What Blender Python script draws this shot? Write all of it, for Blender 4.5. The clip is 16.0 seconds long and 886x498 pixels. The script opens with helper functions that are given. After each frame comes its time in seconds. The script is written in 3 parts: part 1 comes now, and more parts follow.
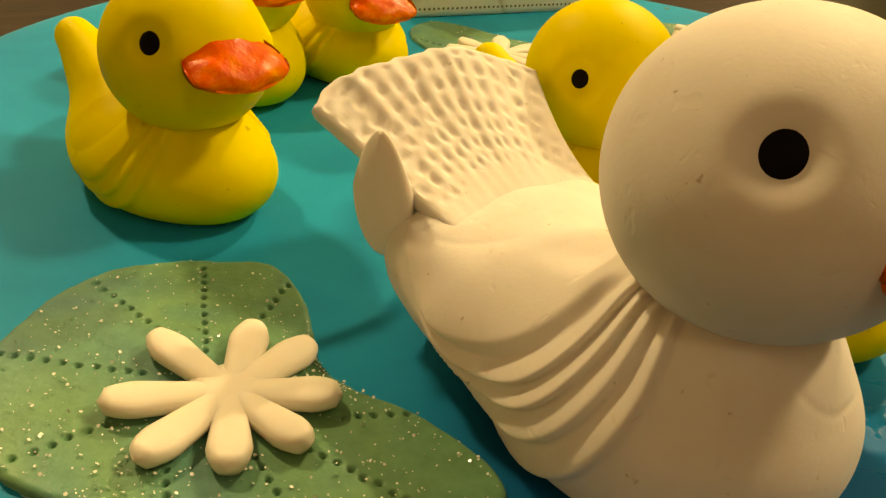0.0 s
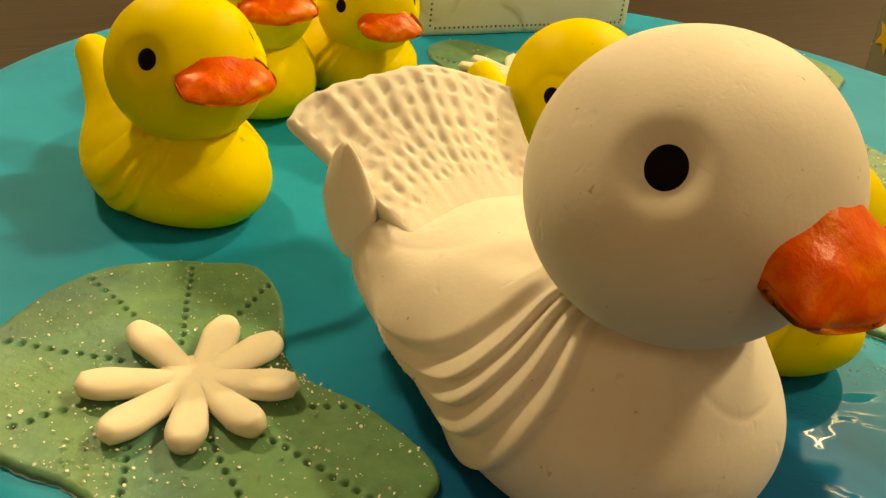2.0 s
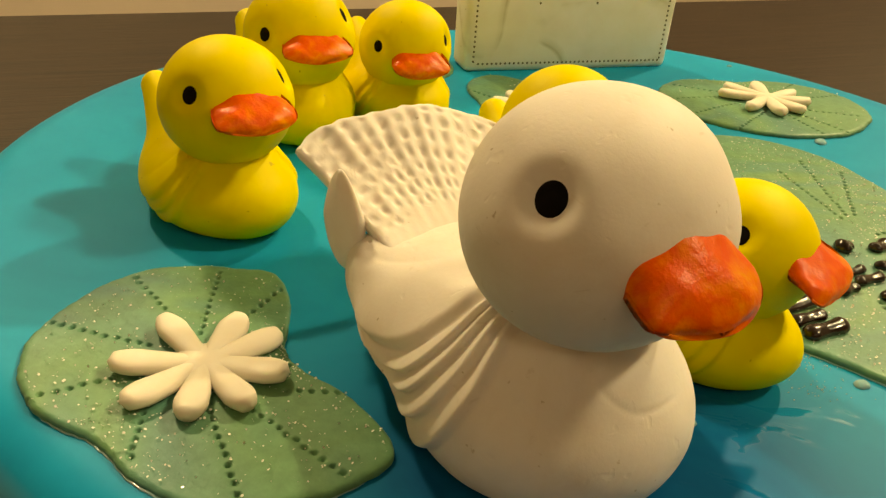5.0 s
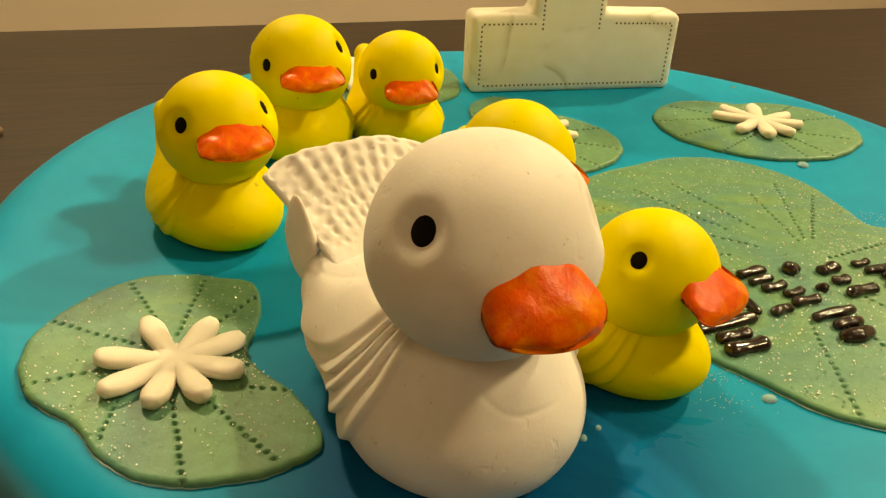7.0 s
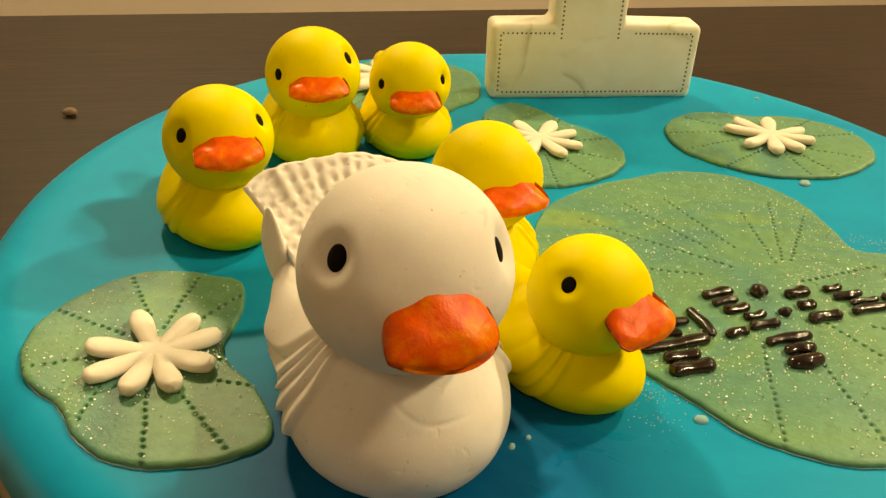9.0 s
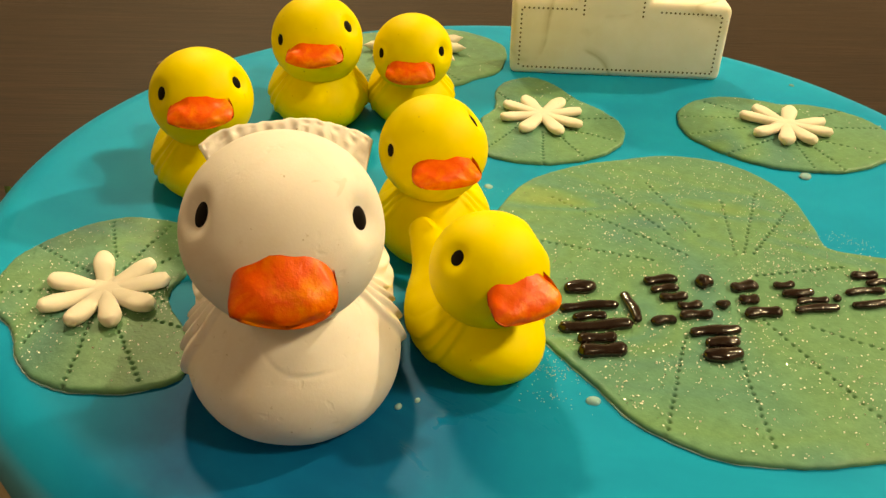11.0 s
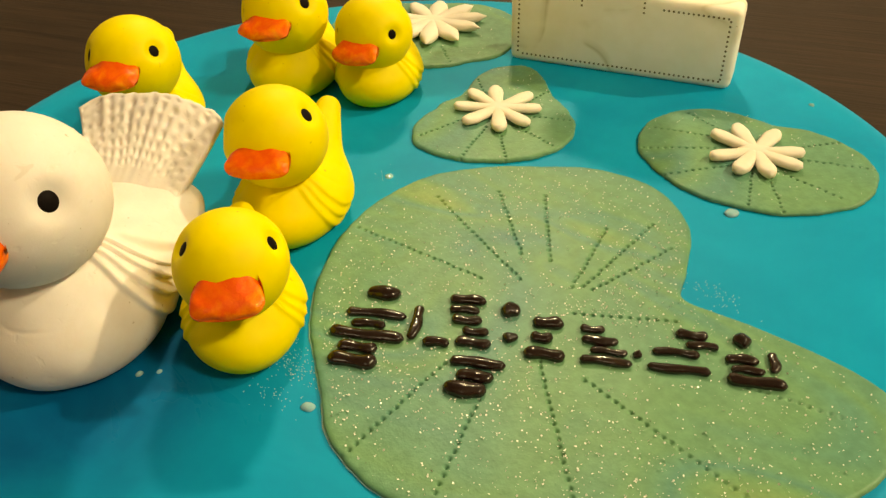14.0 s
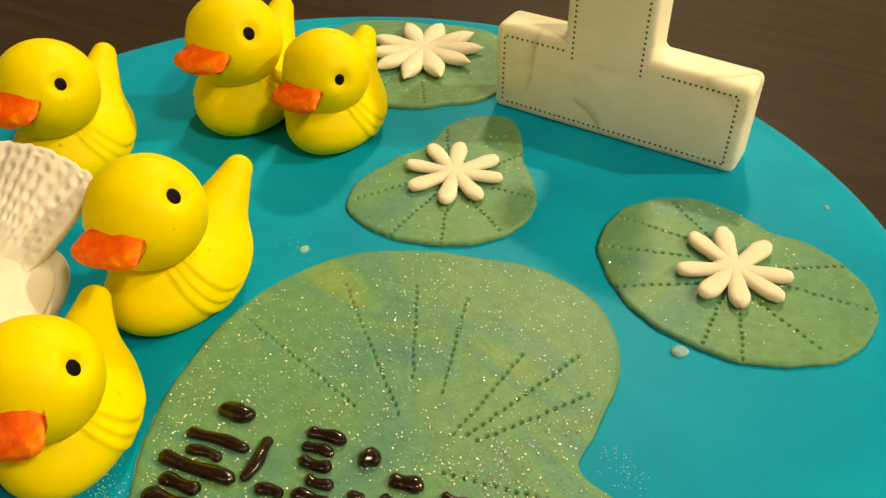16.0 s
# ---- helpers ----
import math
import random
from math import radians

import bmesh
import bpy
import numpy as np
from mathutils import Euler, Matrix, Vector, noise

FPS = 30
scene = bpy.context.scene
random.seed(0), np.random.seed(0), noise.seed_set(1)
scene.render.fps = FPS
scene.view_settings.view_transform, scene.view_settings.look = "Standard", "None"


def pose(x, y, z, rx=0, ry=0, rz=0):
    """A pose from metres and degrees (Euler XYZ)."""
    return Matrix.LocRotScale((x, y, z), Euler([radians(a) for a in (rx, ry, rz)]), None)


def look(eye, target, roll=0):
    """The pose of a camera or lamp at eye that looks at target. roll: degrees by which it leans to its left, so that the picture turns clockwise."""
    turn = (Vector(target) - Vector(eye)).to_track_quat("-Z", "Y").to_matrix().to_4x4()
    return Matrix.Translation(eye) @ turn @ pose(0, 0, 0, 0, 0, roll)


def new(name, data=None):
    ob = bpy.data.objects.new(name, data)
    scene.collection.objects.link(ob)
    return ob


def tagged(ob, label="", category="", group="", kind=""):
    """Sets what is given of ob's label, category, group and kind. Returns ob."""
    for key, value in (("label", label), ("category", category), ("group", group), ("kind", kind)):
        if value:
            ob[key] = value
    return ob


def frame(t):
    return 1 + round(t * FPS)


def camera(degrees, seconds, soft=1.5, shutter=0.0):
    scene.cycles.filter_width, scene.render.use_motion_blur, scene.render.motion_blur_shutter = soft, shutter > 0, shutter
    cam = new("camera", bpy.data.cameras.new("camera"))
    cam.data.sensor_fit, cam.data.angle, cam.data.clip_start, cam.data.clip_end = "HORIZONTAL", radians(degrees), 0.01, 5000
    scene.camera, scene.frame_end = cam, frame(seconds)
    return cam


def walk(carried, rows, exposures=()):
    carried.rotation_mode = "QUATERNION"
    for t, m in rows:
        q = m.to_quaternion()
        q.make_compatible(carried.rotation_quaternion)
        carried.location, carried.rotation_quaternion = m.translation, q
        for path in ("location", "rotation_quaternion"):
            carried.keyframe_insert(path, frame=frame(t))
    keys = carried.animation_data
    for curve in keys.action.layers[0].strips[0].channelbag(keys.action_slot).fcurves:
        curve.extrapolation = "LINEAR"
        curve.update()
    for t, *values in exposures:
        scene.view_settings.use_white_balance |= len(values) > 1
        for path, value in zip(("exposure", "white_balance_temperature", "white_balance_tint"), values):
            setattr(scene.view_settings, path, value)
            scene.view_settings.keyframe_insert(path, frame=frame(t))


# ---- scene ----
cam = camera(53.7, 16.0, soft=1.4)
PATH = [
    (0.0, (-0.0300, -0.1815, 0.1736), (-0.0247, 0.0340, 0.0470), 6.97),
    (0.5, (-0.0252, -0.1833, 0.1737), (-0.0234, 0.0324, 0.0472), 6.73),
    (1.0, (-0.0206, -0.1838, 0.1759), (-0.0234, 0.0323, 0.0502), 6.45),
    (1.5, (-0.0156, -0.1856, 0.1768), (-0.0237, 0.0312, 0.0525), 6.16),
    (2.0, (-0.0159, -0.1875, 0.1775), (-0.0284, 0.0290, 0.0530), 5.96),
    (2.5, (-0.0126, -0.1890, 0.1786), (-0.0297, 0.0275, 0.0546), 5.76),
    (3.0, (-0.0098, -0.1915, 0.1803), (-0.0303, 0.0250, 0.0570), 5.61),
    (3.5, (-0.0047, -0.1948, 0.1811), (-0.0299, 0.0221, 0.0595), 5.43),
    (4.0, (-0.0031, -0.1961, 0.1833), (-0.0330, 0.0207, 0.0624), 5.23),
    (6.5, (0.0238, -0.2118, 0.1969), (-0.0311, -0.0001, 0.0757), 3.43),
    (7.0, (0.0303, -0.2109, 0.2007), (-0.0300, -0.0009, 0.0793), 3.03),
    (7.5, (0.0346, -0.2116, 0.2019), (-0.0308, -0.0035, 0.0797), 2.72),
    (8.0, (0.0385, -0.2106, 0.2049), (-0.0316, -0.0049, 0.0813), 2.55),
    (10.5, (0.0886, -0.2039, 0.2229), (-0.0145, -0.0203, 0.0882), 1.82),
    (11.0, (0.0970, -0.1944, 0.2197), (-0.0145, -0.0171, 0.0830), 1.47),
    (11.5, (0.1108, -0.1809, 0.2201), (-0.0100, -0.0109, 0.0822), 1.19),
    (12.0, (0.1317, -0.1691, 0.2195), (0.0033, -0.0073, 0.0787), 1.03),
    (12.5, (0.1406, -0.1547, 0.2234), (0.0033, -0.0036, 0.0791), 0.44),
    (13.0, (0.1481, -0.1420, 0.2278), (0.0022, -0.0017, 0.0810), -0.48),
    (13.5, (0.1595, -0.1311, 0.2299), (0.0063, -0.0008, 0.0814), -1.13),
    (14.0, (0.1698, -0.1204, 0.2316), (0.0099, 0.0002, 0.0820), -1.57),
    (14.5, (0.1767, -0.1152, 0.2345), (0.0127, -0.0039, 0.0821), -1.56),
    (15.0, (0.1784, -0.1018, 0.2407), (0.0104, -0.0030, 0.0840), -1.51),
    (15.5, (0.1757, -0.0763, 0.2462), (0.0058, 0.0146, 0.0868), -1.48),
    (16.0, (0.1566, -0.0553, 0.2403), (-0.0117, 0.0368, 0.0801), -0.33),
]
EXPOSURES = [(0.0, -0.06, 8900, 7), (4.0, -0.04, 8150, 4), (7.0, 0.02, 7600, 4), (11.0, 0.10, 7250, 8), (16.0, -0.16, 6900, 5)]
walk(cam, [(t, look(eye, target, roll)) for t, eye, target, roll in PATH], EXPOSURES)

# ---- light: warm ceiling lamps of the room, and one added fill ----
world = bpy.data.worlds.new("room_air")
world.use_nodes = True
world.node_tree.nodes["Background"].inputs[0].default_value = (1.0, 0.85, 0.65, 1)
world.node_tree.nodes["Background"].inputs[1].default_value = 0.006
scene.world = world


def area_lamp(name, at, target, sx, sy, watts, colour):
    data = bpy.data.lights.new(name, "AREA")
    data.shape, data.size, data.size_y, data.energy, data.color = "RECTANGLE", sx, sy, watts, colour
    new(name, data).matrix_world = look(at, target)


area_lamp("lamp_far", (-1.22, 1.15, 1.78), (0, 0, 0.1), 0.20, 0.16, 46, (1.0, 0.80, 0.48))
area_lamp("lamp_side", (0.95, 1.80, 1.78), (0, 0, 0.1), 0.10, 0.10, 58, (1.0, 0.80, 0.48))
area_lamp("lamp_right", (1.35, 0.35, 1.78), (0, 0, 0.1), 0.26, 0.26, 40, (1.0, 0.80, 0.48))
# unseen fill from the camera's side, added to lift the front faces
area_lamp("fill_near", (0.75, -1.35, 1.78), (0, 0, 0.1), 0.50, 0.50, 6, (1.0, 0.82, 0.55))

TOP = 0.100  # height of the cake


# ---- materials ----
def material(name):
    m = bpy.data.materials.new(name)
    m.use_nodes = True
    t = m.node_tree
    return m, t, t.nodes["Principled BSDF"]


def node(t, kind, **values):
    n = t.nodes.new(kind)
    for key, value in values.items():
        n.inputs[key.replace("_", " ")].default_value = value
    return n


def coords(t, scale=(1, 1, 1), which="Object"):
    c, m = t.nodes.new("ShaderNodeTexCoord"), t.nodes.new("ShaderNodeMapping")
    m.inputs["Scale"].default_value = scale
    t.links.new(c.outputs[which], m.inputs["Vector"])
    return m.outputs["Vector"]


def ramp(t, source, stops):
    r = t.nodes.new("ShaderNodeValToRGB")
    while len(r.color_ramp.elements) < len(stops):
        r.color_ramp.elements.new(0.5)
    for e, (at, colour) in zip(r.color_ramp.elements, stops):
        e.position, e.color = at, (*colour, 1)
    t.links.new(source, r.inputs["Fac"])
    return r.outputs["Color"]


def noise_tex(t, vector, scale, detail=4.0, rough=0.55, distort=0.0):
    n = node(t, "ShaderNodeTexNoise", Scale=scale, Detail=detail, Roughness=rough, Distortion=distort)
    t.links.new(vector, n.inputs["Vector"])
    return n.outputs["Fac"]


def mixed(t, fac, a, b, kind="MIX"):
    n = t.nodes.new("ShaderNodeMix")
    n.data_type, n.blend_type = "RGBA", kind
    for socket, value in ((n.inputs[0], fac), (n.inputs[6], a), (n.inputs[7], b)):
        if isinstance(value, bpy.types.NodeSocket):
            t.links.new(value, socket)
        else:
            socket.default_value = value if isinstance(value, float) else (*value, 1)
    return n.outputs[2]


def bump(t, shader, height, strength, distance):
    b = node(t, "ShaderNodeBump", Strength=strength, Distance=distance)
    t.links.new(height, b.inputs["Height"])
    t.links.new(b.outputs["Normal"], shader.inputs["Normal"])


def fondant(name, light, dark, specks, rough=0.6, soft=0.12, grain=0.00006, shine=0.25, scuffs=0.0, smudge=None, pits=0.0):
    m, t, s = material(name)
    v = coords(t)
    blotch = ramp(t, noise_tex(t, v, 90, 5), [(0.35, dark), (0.62, light)])
    speck = ramp(t, noise_tex(t, v, 620, 2, 0.5), [(0.22, (1, 1, 1)), (0.27, (0, 0, 0))])
    skin = mixed(t, speck, blotch, specks)
    if scuffs:
        line = ramp(t, noise_tex(t, v, 34, 1, 0.3, 0.5), [(0.470, (0, 0, 0)), (0.490, (scuffs,) * 3), (0.500, (scuffs * 0.5,) * 3), (0.530, (0, 0, 0))])
        there = ramp(t, noise_tex(t, v, 55, 3), [(0.42, (0, 0, 0)), (0.60, (1, 1, 1))])
        skin = mixed(t, mixed(t, 1.0, line, there, "MULTIPLY"), skin, specks)
    if smudge:
        skin = mixed(t, ramp(t, noise_tex(t, v, 48, 6, 0.62, 0.6), [(0.50, (0, 0, 0)), (0.72, (0.40, 0.40, 0.40))]), skin, smudge)
        skin = mixed(t, ramp(t, noise_tex(t, coords(t, (1, 1, 2.5)), 210, 3, 0.5, 1.0), [(0.69, (0, 0, 0)), (0.76, (0.25, 0.25, 0.25))]), skin, specks)
    t.links.new(skin, s.inputs["Base Color"])
    s.inputs["Roughness"].default_value = rough
    s.inputs["Specular IOR Level"].default_value = shine
    s.inputs["Subsurface Weight"].default_value = soft
    s.inputs["Subsurface Radius"].default_value = (1.0, 0.7, 0.35)
    s.inputs["Subsurface Scale"].default_value = 0.0025
    height = noise_tex(t, v, 1400, 3, 0.6)
    if pits:
        hollow = ramp(t, noise_tex(t, v, 260, 2, 0.5, 0.3), [(0.27, (0, 0, 0)), (0.36, (1, 1, 1))])
        soft_dent = noise_tex(t, v, 90, 3, 0.5)
        height = mixed(t, 0.5, mixed(t, 0.5, height, soft_dent), hollow)
    bump(t, s, height, 0.5, max(grain, pits))
    return m


WHITE = fondant("white_fondant", (0.83, 0.785, 0.74), (0.78, 0.73, 0.68), (0.50, 0.42, 0.32), 0.62, smudge=(0.66, 0.56, 0.44), pits=0.00022)
CREAM = fondant("cream_flower_paste", (0.81, 0.755, 0.65), (0.76, 0.70, 0.58), (0.62, 0.54, 0.42), 0.5)
TOPPER = fondant("ivory_fondant", (0.91, 0.885, 0.77), (0.86, 0.83, 0.69), (0.42, 0.38, 0.16), 0.55, scuffs=0.6)
YELLOW = fondant("yellow_fondant", (0.86, 0.715, 0.004), (0.80, 0.65, 0.003), (0.58, 0.44, 0.01), 0.55, 0.08, shine=0.14)


def beak_paint():
    m, t, s = material("orange_painted_fondant")
    v = coords(t)
    wash = ramp(t, noise_tex(t, v, 120, 5, 0.65, 0.5), [(0.30, (0.90, 0.40, 0.006)), (0.43, (0.86, 0.20, 0.003)), (0.58, (0.78, 0.085, 0.004)), (0.76, (0.84, 0.15, 0.004))])
    t.links.new(wash, s.inputs["Base Color"])
    s.inputs["Roughness"].default_value = 0.36
    s.inputs["Specular IOR Level"].default_value = 0.22
    bump(t, s, noise_tex(t, v, 420, 4, 0.6), 0.6, 0.0004)
    return m


ORANGE = beak_paint()


def plain(name, colour, rough, grain=800, depth=0.0002, coat=0.0, metal=0.0):
    m, t, s = material(name)
    v = coords(t)
    t.links.new(ramp(t, noise_tex(t, v, grain * 0.3, 3), [(0.3, tuple(c * 0.8 for c in colour)), (0.7, colour)]), s.inputs["Base Color"])
    s.inputs["Roughness"].default_value, s.inputs["Coat Weight"].default_value, s.inputs["Metallic"].default_value = rough, coat, metal
    bump(t, s, noise_tex(t, v, grain, 3), 0.4, depth)
    return m


BLACK = plain("black_eye_paste", (0.005, 0.003, 0.0025), 0.6)
BLACK.node_tree.nodes["Principled BSDF"].inputs["Specular IOR Level"].default_value = 0.08
CHOCOLATE = plain("dark_chocolate_icing", (0.011, 0.004, 0.0022), 0.16, 500, 0.0006, 0.3)
GLITTER = plain("silver_glitter_flake", (0.95, 0.95, 0.88), 0.18, 300, 0.0)
STITCH = plain("olive_stitch_hole", (0.15, 0.12, 0.03), 0.7)
FOND_SIDE = fondant("off_white_side_fondant", (0.62, 0.52, 0.38), (0.52, 0.43, 0.30), (0.3, 0.25, 0.12))


def gel():
    m, t, s = material("blue_piping_gel")
    v = coords(t)
    cloud = ramp(t, noise_tex(t, v, 16, 5, 0.6, 0.6), [(0.30, (0.000, 0.250, 0.480)), (0.50, (0.000, 0.302, 0.545)), (0.70, (0.001, 0.358, 0.61))])
    s.inputs["IOR"].default_value = 1.40
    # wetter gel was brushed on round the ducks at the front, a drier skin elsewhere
    spot = t.nodes.new("ShaderNodeVectorMath")
    spot.operation = "DISTANCE"
    spot.inputs[1].default_value = (0.034, -0.083, TOP)
    t.links.new(v, spot.inputs[0])
    patch = t.nodes.new("ShaderNodeMath")
    patch.operation = "MULTIPLY_ADD"
    patch.inputs[1].default_value = 0.11
    t.links.new(noise_tex(t, coords(t, (1, 2.2, 1)), 75, 3, 0.5, 0.8), patch.inputs[0])
    t.links.new(spot.outputs["Value"], patch.inputs[2])
    wet = node(t, "ShaderNodeMapRange")
    for key, value in zip(("From Min", "From Max", "To Min", "To Max"), (0.056, 0.059, 0.05, 0.44)):
        wet.inputs[key].default_value = value
    t.links.new(patch.outputs["Value"], wet.inputs["Value"])
    t.links.new(wet.outputs["Result"], s.inputs["Roughness"])
    # darker blue round the white duck: thicker gel, and its shadow painted in
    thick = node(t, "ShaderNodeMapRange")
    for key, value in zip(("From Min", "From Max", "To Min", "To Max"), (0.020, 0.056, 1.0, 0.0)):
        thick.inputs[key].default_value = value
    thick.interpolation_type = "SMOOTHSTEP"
    duck_shade = t.nodes.new("ShaderNodeVectorMath")
    duck_shade.operation = "DISTANCE"
    duck_shade.inputs[1].default_value = (0.010, -0.106, TOP)
    t.links.new(v, duck_shade.inputs[0])
    t.links.new(duck_shade.outputs["Value"], thick.inputs["Value"])
    # this blue also carries the shade in front of the duck
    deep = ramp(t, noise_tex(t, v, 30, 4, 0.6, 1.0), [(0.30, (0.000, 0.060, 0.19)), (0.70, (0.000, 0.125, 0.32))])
    # the gel thins out to a pale film over the white fondant at the rim
    flat = t.nodes.new("ShaderNodeVectorMath")
    flat.operation = "DISTANCE"
    flat.inputs[1].default_value = (0, 0, TOP)
    t.links.new(v, flat.inputs[0])
    film = node(t, "ShaderNodeMapRange")
    for key, value in zip(("From Min", "From Max", "To Min", "To Max"), (0.1425, 0.1480, 0.0, 0.45)):
        film.inputs[key].default_value = value
    t.links.new(flat.outputs["Value"], film.inputs["Value"])
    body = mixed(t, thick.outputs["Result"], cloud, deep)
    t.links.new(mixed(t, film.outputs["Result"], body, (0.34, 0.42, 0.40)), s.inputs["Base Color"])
    sheen = node(t, "ShaderNodeMapRange")
    for key, value in zip(("From Min", "From Max", "To Min", "To Max"), (0.055, 0.062, 0.20, 0.09)):
        sheen.inputs[key].default_value = value
    t.links.new(patch.outputs["Value"], sheen.inputs["Value"])
    t.links.new(sheen.outputs["Result"], s.inputs["Specular IOR Level"])
    r = mixed(t, 0.25, noise_tex(t, v, 45, 3, 0.5, 0.4), noise_tex(t, v, 190, 2, 0.5))
    bump(t, s, r, 0.13, 0.0010)
    return m


GEL = gel()


def leaf_paste():
    m, t, s = material("marbled_green_fondant")
    v = coords(t)
    w = coords(t, (1.0, 1.9, 1.0))
    swirl = ramp(t, noise_tex(t, w, 8, 2, 0.40, 2.2), [(0.30, (0.075, 0.215, 0.225)), (0.38, (0.118, 0.288, 0.188)), (0.50, (0.150, 0.318, 0.155)), (0.57, (0.108, 0.280, 0.200)),
                                                        (0.62, (0.155, 0.325, 0.148)), (0.73, (0.27, 0.365, 0.105))])
    fine = ramp(t, noise_tex(t, v, 420, 3), [(0.3, (0.75, 0.78, 0.75)), (0.7, (1, 1, 1))])
    t.links.new(mixed(t, 1.0, swirl, fine, "MULTIPLY"), s.inputs["Base Color"])
    s.inputs["Roughness"].default_value = 0.42
    s.inputs["Specular IOR Level"].default_value = 0.22
    # dusted with pearl powder
    s.inputs["Sheen Weight"].default_value, s.inputs["Sheen Roughness"].default_value = 0.10, 0.45
    s.inputs["Sheen Tint"].default_value = (0.80, 1.0, 0.80, 1)
    bump(t, s, noise_tex(t, v, 900, 3, 0.6), 0.4, 0.00025)
    return m


LEAF = leaf_paste()


def clear_gel():
    m, t, s = material("clear_gel_drop")
    v = coords(t)
    t.links.new(ramp(t, noise_tex(t, v, 500, 2), [(0.3, (0.30, 0.62, 0.68)), (0.7, (0.48, 0.72, 0.75))]), s.inputs["Base Color"])
    s.inputs["Transmission Weight"].default_value, s.inputs["Roughness"].default_value, s.inputs["IOR"].default_value = 0.30, 0.06, 1.38
    return m


CLEAR = clear_gel()
REED = plain("green_reed_fondant", (0.10, 0.22, 0.05), 0.5, 300, 0.0004)


def table_wood():
    m, t, s = material("dark_brown_wood")
    v = coords(t, (3, 60, 60))
    grain = ramp(t, noise_tex(t, v, 3.0, 6, 0.65, 0.4), [(0.30, (0.010, 0.006, 0.004)), (0.55, (0.026, 0.015, 0.009)), (0.75, (0.042, 0.024, 0.015))])
    t.links.new(grain, s.inputs["Base Color"])
    s.inputs["Roughness"].default_value = 0.45
    s.inputs["Specular IOR Level"].default_value = 0.20
    bump(t, s, noise_tex(t, v, 9.0, 3), 0.3, 0.0006)
    return m


WOOD = table_wood()


def paint(name, a, b, scale):
    m, t, s = material(name)
    v = coords(t)
    t.links.new(ramp(t, noise_tex(t, v, scale, 4), [(0.3, a), (0.7, b)]), s.inputs["Base Color"])
    s.inputs["Roughness"].default_value = 0.75
    bump(t, s, noise_tex(t, v, 180, 2), 0.2, 0.001)
    return m


WALL = paint("cream_wall_paint", (0.70, 0.61, 0.51), (0.76, 0.66, 0.55), 2.0)
CEILING = paint("white_ceiling_paint", (0.66, 0.61, 0.54), (0.72, 0.66, 0.58), 1.5)
# out of view, its brown set low to reduce the room's bounce
FLOOR = paint("dark_unseen_floor", (0.12, 0.095, 0.07), (0.16, 0.125, 0.095), 3.0)
# for the unseen south wall, dark so that little light bounces forward
BACK = paint("dark_unseen_wall", (0.26, 0.20, 0.15), (0.31, 0.24, 0.18), 2.0)
MUG = plain("grey_green_glaze", (0.25, 0.27, 0.22), 0.25, 60, 0.0, 0.3)
MUG_RIM = plain("white_glaze", (0.75, 0.72, 0.65), 0.2, 60, 0.0)
STAR = plain("yellow_glaze", (0.72, 0.50, 0.02), 0.35, 200)


# ---- mesh tools ----
def mesh_of(name, verts, faces, mat):
    me = bpy.data.meshes.new(name)
    me.from_pydata([tuple(v) for v in verts], [], [tuple(f) for f in faces])
    me.materials.append(mat)
    me.polygons.foreach_set("use_smooth", [True] * len(me.polygons))
    me.update()
    return me


def part_of(name, verts, faces, mat, parent=None, label="", kind=""):
    ob = new(name, mesh_of(name, verts, faces, mat))
    ob.parent = parent
    return tagged(ob, label=label, kind=kind)


def part(name, bm, mat, parent=None, label="", smooth=True):
    me = bpy.data.meshes.new(name)
    bm.to_mesh(me)
    bm.free()
    me.materials.append(mat)
    me.polygons.foreach_set("use_smooth", [smooth] * len(me.polygons))
    ob = new(name, me)
    ob.parent = parent
    return tagged(ob, label=label)


def thing(name, m, label, category, group=""):
    ob = new(name)
    ob.empty_display_size = 0.01
    ob.matrix_world = m
    return tagged(ob, label, category, group)


def grid_faces(rows, cols, closed=True):
    """Quads between rows of cols points each."""
    last = cols if closed else cols - 1
    return [(i * cols + j, i * cols + (j + 1) % cols, (i + 1) * cols + (j + 1) % cols, (i + 1) * cols + j) for i in range(rows - 1) for j in range(last)]


def radial_solid(sdf, centre, reach, nu, nv):
    """The skin of an implicit solid, seen outwards from a point inside it."""
    th = np.linspace(0, np.pi, nv)[1:-1]
    ph = np.linspace(0, 2 * np.pi, nu, endpoint=False)
    d = np.stack(np.broadcast_arrays(np.sin(th)[:, None] * np.cos(ph), np.sin(th)[:, None] * np.sin(ph), np.cos(th)[:, None] + 0 * ph), -1).reshape(-1, 3)
    d = np.concatenate([d, [[0, 0, 1], [0, 0, -1]]])
    c = np.array(centre)
    lo, hi = np.zeros(len(d)), np.zeros(len(d))
    for s in np.linspace(reach, reach * 0.02, 60):
        inside = (sdf(c + d * s) < 0) & (hi == 0)
        lo[inside], hi[inside] = s, s + reach / 58
    for _ in range(14):
        mid = (lo + hi) / 2
        ins = sdf(c + d * mid[:, None]) < 0
        lo, hi = np.where(ins, mid, lo), np.where(ins, hi, mid)
    p = c + d * lo[:, None]
    n = (nv - 2) * nu
    faces = [f[::-1] for f in grid_faces(nv - 2, nu)]
    faces += [(n, j, (j + 1) % nu) for j in range(nu)] + [(n + 1, (nv - 3) * nu + (j + 1) % nu, (nv - 3) * nu + j) for j in range(nu)]
    return p, faces


def ell(p, c, r):
    q = (p - np.array(c)) / np.array(r)
    k = np.linalg.norm(q, axis=-1)
    return (k - 1) * k / np.maximum(np.linalg.norm(q / np.array(r), axis=-1), 1e-9)


